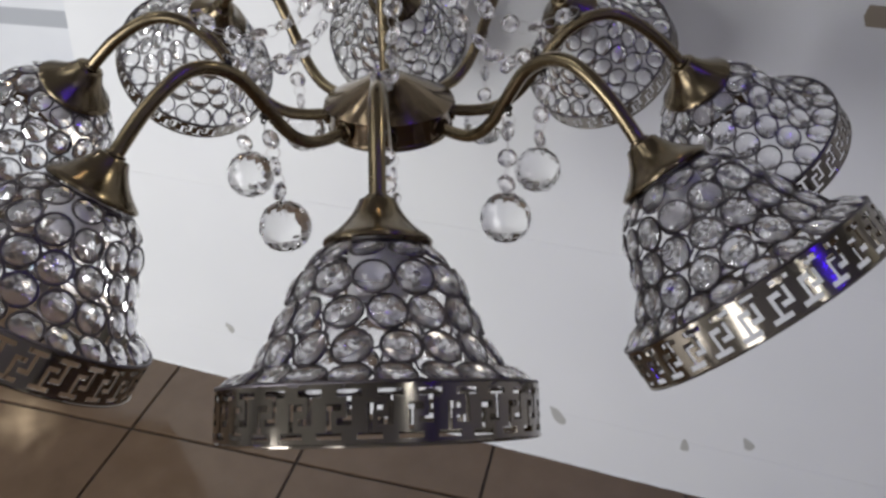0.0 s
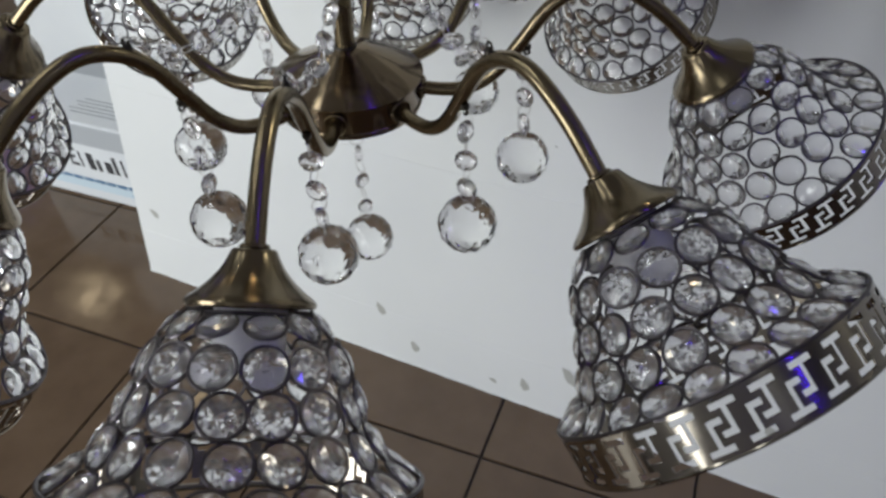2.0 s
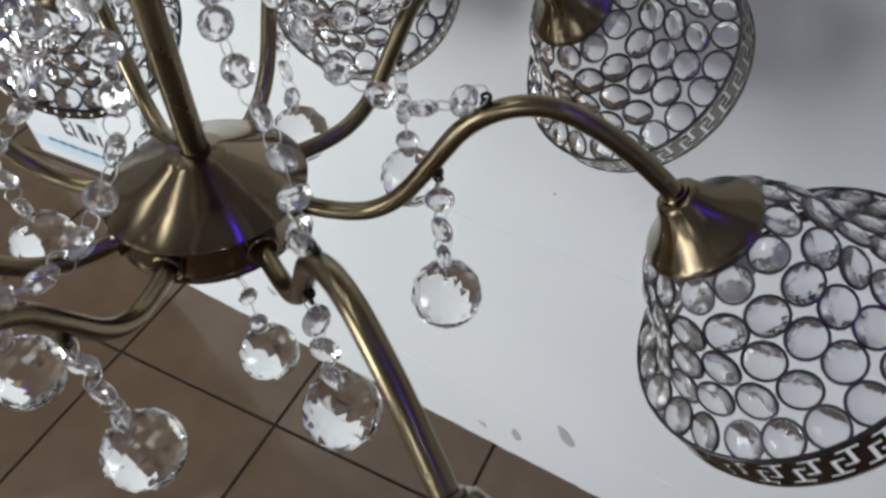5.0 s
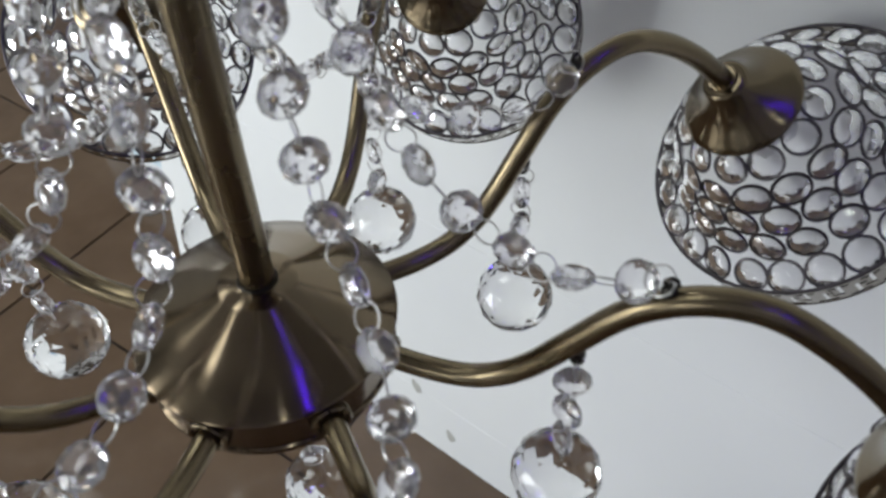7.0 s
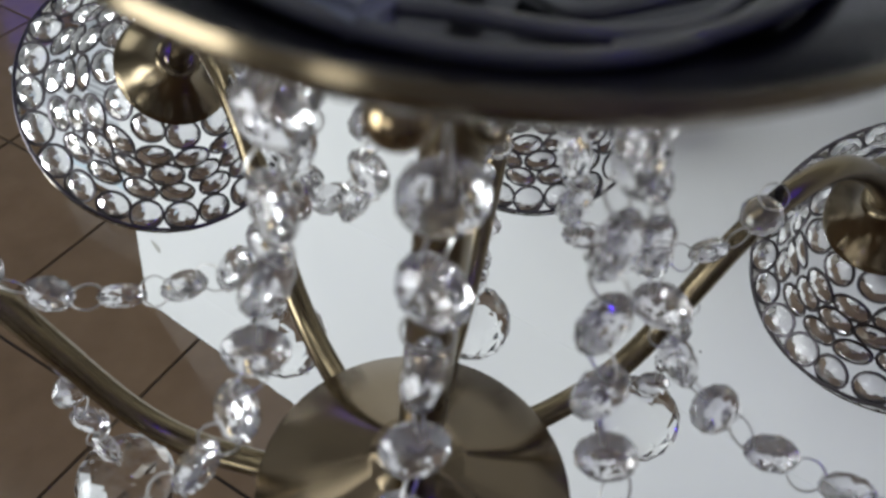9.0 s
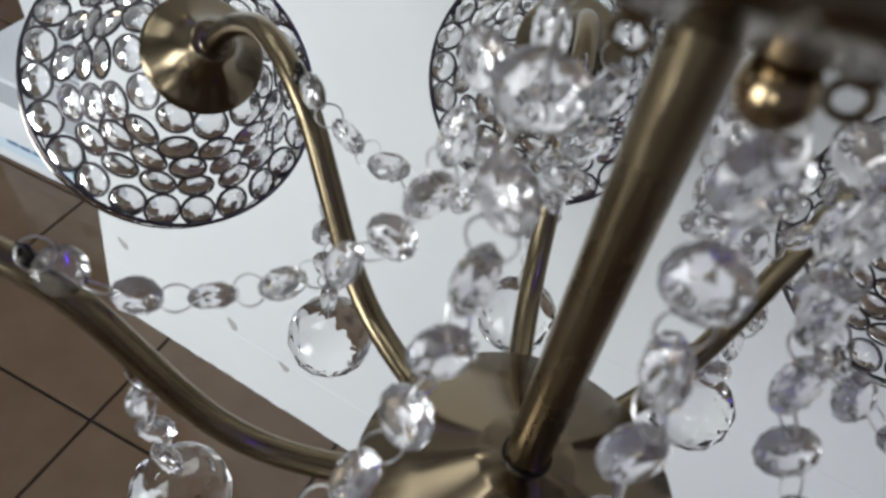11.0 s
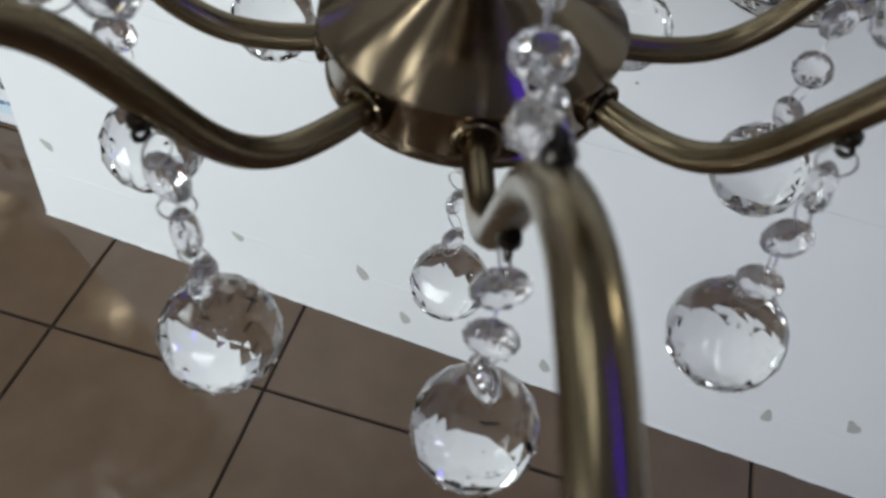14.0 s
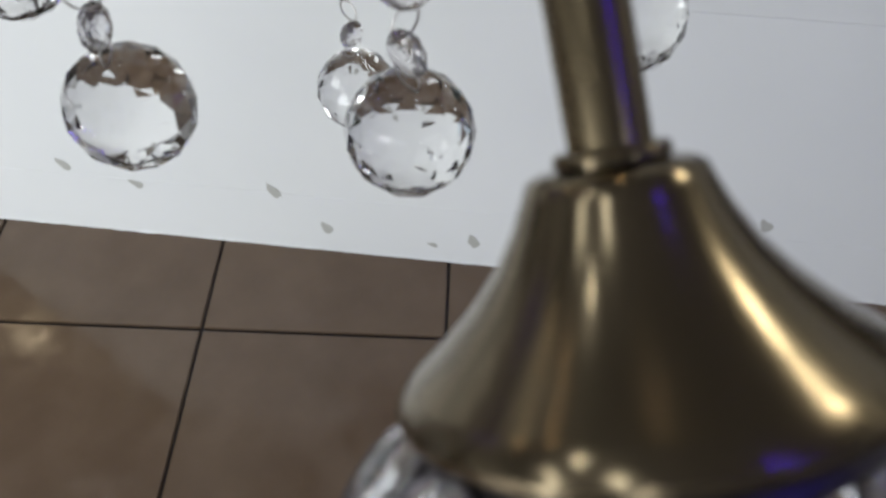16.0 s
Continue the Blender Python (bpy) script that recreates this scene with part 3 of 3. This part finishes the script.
hook_top, hook_low = {}, {}
for name, deg in ANGLES.items():
    near_end, far_end, up_end, lean, aside = BENT[name]
    root = Vector((0.05, 0, 0.6935 - PIVOT))
    turn = Matrix.Rotation(radians(deg + ARM0), 4, "Z") @ Matrix.Translation(root + Vector((0, near_end, 0))) @ Matrix.Rotation((far_end - near_end) / 0.18, 4, "Z") @ Matrix.Rotation(-up_end / 0.18, 4, "Y") @ Matrix.Translation(-root)
    arm = place("arm", arm_mesh, chandelier, turn, "bent antique brass tube")
    place("flange", flange_mesh, arm, Matrix.Translation((0.0508, 0, 0.6935 - PIVOT)) @ pose(0, 0, 0, 0, 90, 0))
    for r, side, out in ((HOOK_TOP, 1, hook_top), (HOOK_LOW, -1, hook_low)):
        slope = math.atan2(arm_height(r + 0.004) - arm_height(r - 0.004), 0.008)
        base = Vector((r, 0, arm_height(r) - PIVOT + side * (0.0040 if side > 0 else 0.0046) / math.cos(slope)))
        place("stud", stud_mesh, arm, Matrix.Translation(base) @ pose(0, 0, 0, 0 if side > 0 else 180, 0, 0))
        out[name] = TILT_M @ turn @ (base + Vector((0, 0, side * 0.0066)))
    seat = Matrix.Translation((END_R, 0, END_Z - PIVOT)) @ Matrix.Rotation(radians(aside), 4, "Z") @ Vector((math.sin(radians(lean)), 0, -math.cos(radians(lean)))).to_track_quat("Z", "X").to_matrix().to_4x4()
    place("socket_cup", cup_mesh, chandelier, turn @ seat, "flared dark brass socket cup")
    place("lamp_holder", holder_mesh, chandelier, turn @ seat, "white plastic lamp holder")
    shade = place("shade", hoop_mesh, chandelier, turn @ seat @ pose(0, 0, 0, 0, 0, 37 * len(hook_top)), "bell shade of dark metal rings set with crystals")
    place("meander_band", band_mesh, shade, None, "pierced shiny band with a meander pattern")
    if name in ("front", "front_right", "right"):
        for m in RINGS:
            place("crystal", crystal_mesh, shade, m)
            place("ring", ring_mesh, shade, m)
    else:
        tagged(place("crystal_filling", joined_mesh, shade), kind="stuff")
        tagged(place("ring_lattice", lattice_mesh, shade), kind="stuff")


# ---------------------------------------------------------------- strings of crystals
def octagon_mesh():
    """A flat-backed round bead: eight-sided table, a star of facets and a thin girdle, alike on both sides."""
    bm = bmesh.new()
    def ring(r, z, off, n=8):
        return [bm.verts.new((r * math.cos(2 * math.pi * (k + off) / n), r * math.sin(2 * math.pi * (k + off) / n), z)) for k in range(n)]
    for r, z, off in ((0.0032, 0.0037, 0.5), (0.0057, 0.0027, 0.0), (0.0071, 0.0012, 0.5), (0.0075, 0.0, 0.0)):
        ring(r, z, off)
        if z:
            ring(r, -z, off)
    bmesh.ops.convex_hull(bm, input=bm.verts)
    bmesh.ops.dissolve_limit(bm, angle_limit=radians(2), verts=bm.verts, edges=bm.edges)
    bmesh.ops.recalc_face_normals(bm, faces=bm.faces)
    return mesh_of("bead", bm, CUT)


def ball_mesh(radius):
    bm = bmesh.new()
    rows = 9
    for i in range(rows):
        el = -math.pi / 2 + math.pi * (i + 0.6) / (rows + 0.2)
        n = max(5, int(round(16 * math.cos(el))))
        for k in range(n):
            a = 2 * math.pi * (k + 0.5 * (i % 2)) / n
            bm.verts.new((radius * math.cos(el) * math.cos(a), radius * math.cos(el) * math.sin(a), radius * math.sin(el)))
    bmesh.ops.convex_hull(bm, input=bm.verts)
    bmesh.ops.dissolve_limit(bm, angle_limit=radians(3), verts=bm.verts, edges=bm.edges)
    bmesh.ops.recalc_face_normals(bm, faces=bm.faces)
    return mesh_of("ball", bm, GLASS)


bead_mesh, big_ball = octagon_mesh(), ball_mesh(0.0200)
link_bm = bmesh.new()
torus_into(link_bm, pose(0, 0, 0), 0.0049, 0.00033, 16, 4)
link_mesh = mesh_of("link", link_bm, LINK, True)
random.seed(33)


def along(d, spin):
    """A turn that lays the local x axis along d."""
    d = d.normalized()
    q = d.to_track_quat("X", "Z")
    return q.to_matrix().to_4x4() @ Matrix.Rotation(spin, 4, "X")


def string_of(name, label, points, step, group, first=0.012, size=1.0):
    """Beads at even steps along a line of points, with a wire ring between each pair."""
    pts = curve_through(points, 10)
    acc = [0.0]
    for a, b in zip(pts, pts[1:]):
        acc.append(acc[-1] + (b - a).length)

    def at(s):
        for k in range(len(pts) - 1):
            if acc[k + 1] >= s:
                t = (s - acc[k]) / max(acc[k + 1] - acc[k], 1e-9)
                return pts[k].lerp(pts[k + 1], t), (pts[k + 1] - pts[k]).normalized()
        return pts[-1], (pts[-1] - pts[-2]).normalized()

    root = tagged(empty(name, Matrix.Translation(pts[0])), label=label, category="crystal string", group=group)
    inv = Matrix.Translation(-pts[0])
    count = int(round((acc[-1] - first - 0.0115) / step)) + 1
    step = (acc[-1] - first - 0.0115) / (count - 1)
    spin = random.uniform(0, 3)
    for k in range(count):
        p, d = at(first + k * step)
        spin += random.uniform(0.3, 1.3)
        place("bead", bead_mesh, root, inv @ Matrix.Translation(p) @ along(d, spin) @ pose(0, 0, 0, 0, random.uniform(-8, 8), random.choice((0, 22.5))) @ Matrix.Scale(size, 4))
        q, dq = at(max(first + (k - 0.5) * step, 0.003))
        place("link", link_mesh, root, inv @ Matrix.Translation(q) @ along(dq, spin + 1.5))
    q, dq = at(acc[-1] - 0.0040)
    place("link", link_mesh, root, inv @ Matrix.Translation(q) @ along(dq, spin))
    return root


# how far the upper part of each swag is turned from its arm, radians
SWING = dict(front=0.14, front_right=0.33, right=0.19, back_right=0.19, back=0.15, back_left=-0.12, left=-0.33, front_left=0.0)
for name, deg in ANGLES.items():
    a = radians(deg + ARM0)
    # swag: from the bowl, down, and out to the stud on the crest of the arm
    way = ((0.0360, 0.8800), (0.0372, 0.8560), (0.0395, 0.8360), (0.0440, 0.8150), (0.0490, 0.7970), (0.0620, 0.7770), (0.0850, 0.7640), (0.1090, 0.7590), (0.1290, 0.7650))
    if name == "left":
        way = way[:5] + ((0.0640, 0.7750), (0.0850, 0.7600), (0.1090, 0.7550), (0.1290, 0.7630))
    if name in ("right", "back_right"):
        out = 1.0 if name == "right" else 0.6
        way = tuple((r + out * d, z) for (r, z), d in zip(way, (0, 0.0010, 0.0035, 0.0070, 0.0100, 0.0110, 0.0070, 0.0020, 0)))
    if name == "back_left":
        way = way[:5] + ((0.0620, 0.7790), (0.0850, 0.7690), (0.1090, 0.7650), (0.1290, 0.7690))
    swing = SWING[name]
    pts = [TILT_M @ (STEM_M if z > 0.79 else Matrix.Identity(4)) @ L(r, a + swing * min(1, max(0, (0.125 - r) / 0.07)), z) for r, z in way] + [hook_top[name]]
    string_of("crystal_swag", "string of clear octagonal crystals draped from bowl to arm", pts, 0.0208, "draped crystal strings", 0.010, 1.0)
    # drop: three beads and a ball below the stud under the arm
    p = hook_low[name] + Vector((0.003 if name == "front_left" else 0.0, 0, 0))
    drop = string_of("crystal_drop", "clear faceted ball on three beads under a brass arm", [p, p - Vector((0, 0, 0.022)), p - Vector((0, 0, 0.044)), p - Vector((0, 0, 0.067))], 0.0203, "hanging crystal balls", 0.0125, 1.0)
    place("ball", big_ball, drop, pose(0, 0, -0.0858, 0, 0, random.uniform(0, 90)))
p = TILT_M @ Vector((0, 0, 0.6750 - PIVOT))
drop = string_of("crystal_drop", "clear faceted ball on four beads under the hub", [p, p - Vector((0, 0, 0.03)), p - Vector((0, 0, 0.06)), p - Vector((0, 0, 0.103))], 0.0245, "hanging crystal balls", 0.014, 0.86)
place("ball", big_ball, drop, pose(0, 0, -0.1255, 0, 0, 17))

# ---------------------------------------------------------------- floor tiles
bm = bmesh.new()
box(bm, -S / 2 + 0.0020, S / 2 - 0.0020, -S / 2 + 0.0020, S / 2 - 0.0020, -0.008, 0.0, 0.0012)
tile_mesh = mesh_of("tile", bm, TILE)
random.seed(8)
near, far = [], []
i0, i1 = int((X0 - GX) / S), int((X1 - GX) / S)
j0, j1 = int((Y0 - GY) / S), int((Y1 - GY) / S)
for i in range(i0, i1):
    for j in range(j0, j1):
        cx, cy = GX + (i + 0.5) * S, GY + (j + 0.5) * S
        m = pose(cx, cy, random.uniform(-0.0004, 0.0), random.uniform(-0.08, 0.08), random.uniform(-0.08, 0.08), random.choice((0, 90, 180, 270)))
        (near if abs(cx + 0.5) < 1.7 and -1.6 < cy < 1.0 else far).append(m)
for m in near:
    place("tile", tile_mesh, floor, m)
rest = bmesh.new()
for m in far:
    tmp = tile_mesh.copy()
    tmp.transform(m)
    rest.from_mesh(tmp)
    bpy.data.meshes.remove(tmp)
tagged(place("tiles", mesh_of("tiles", rest, TILE), floor), kind="stuff")
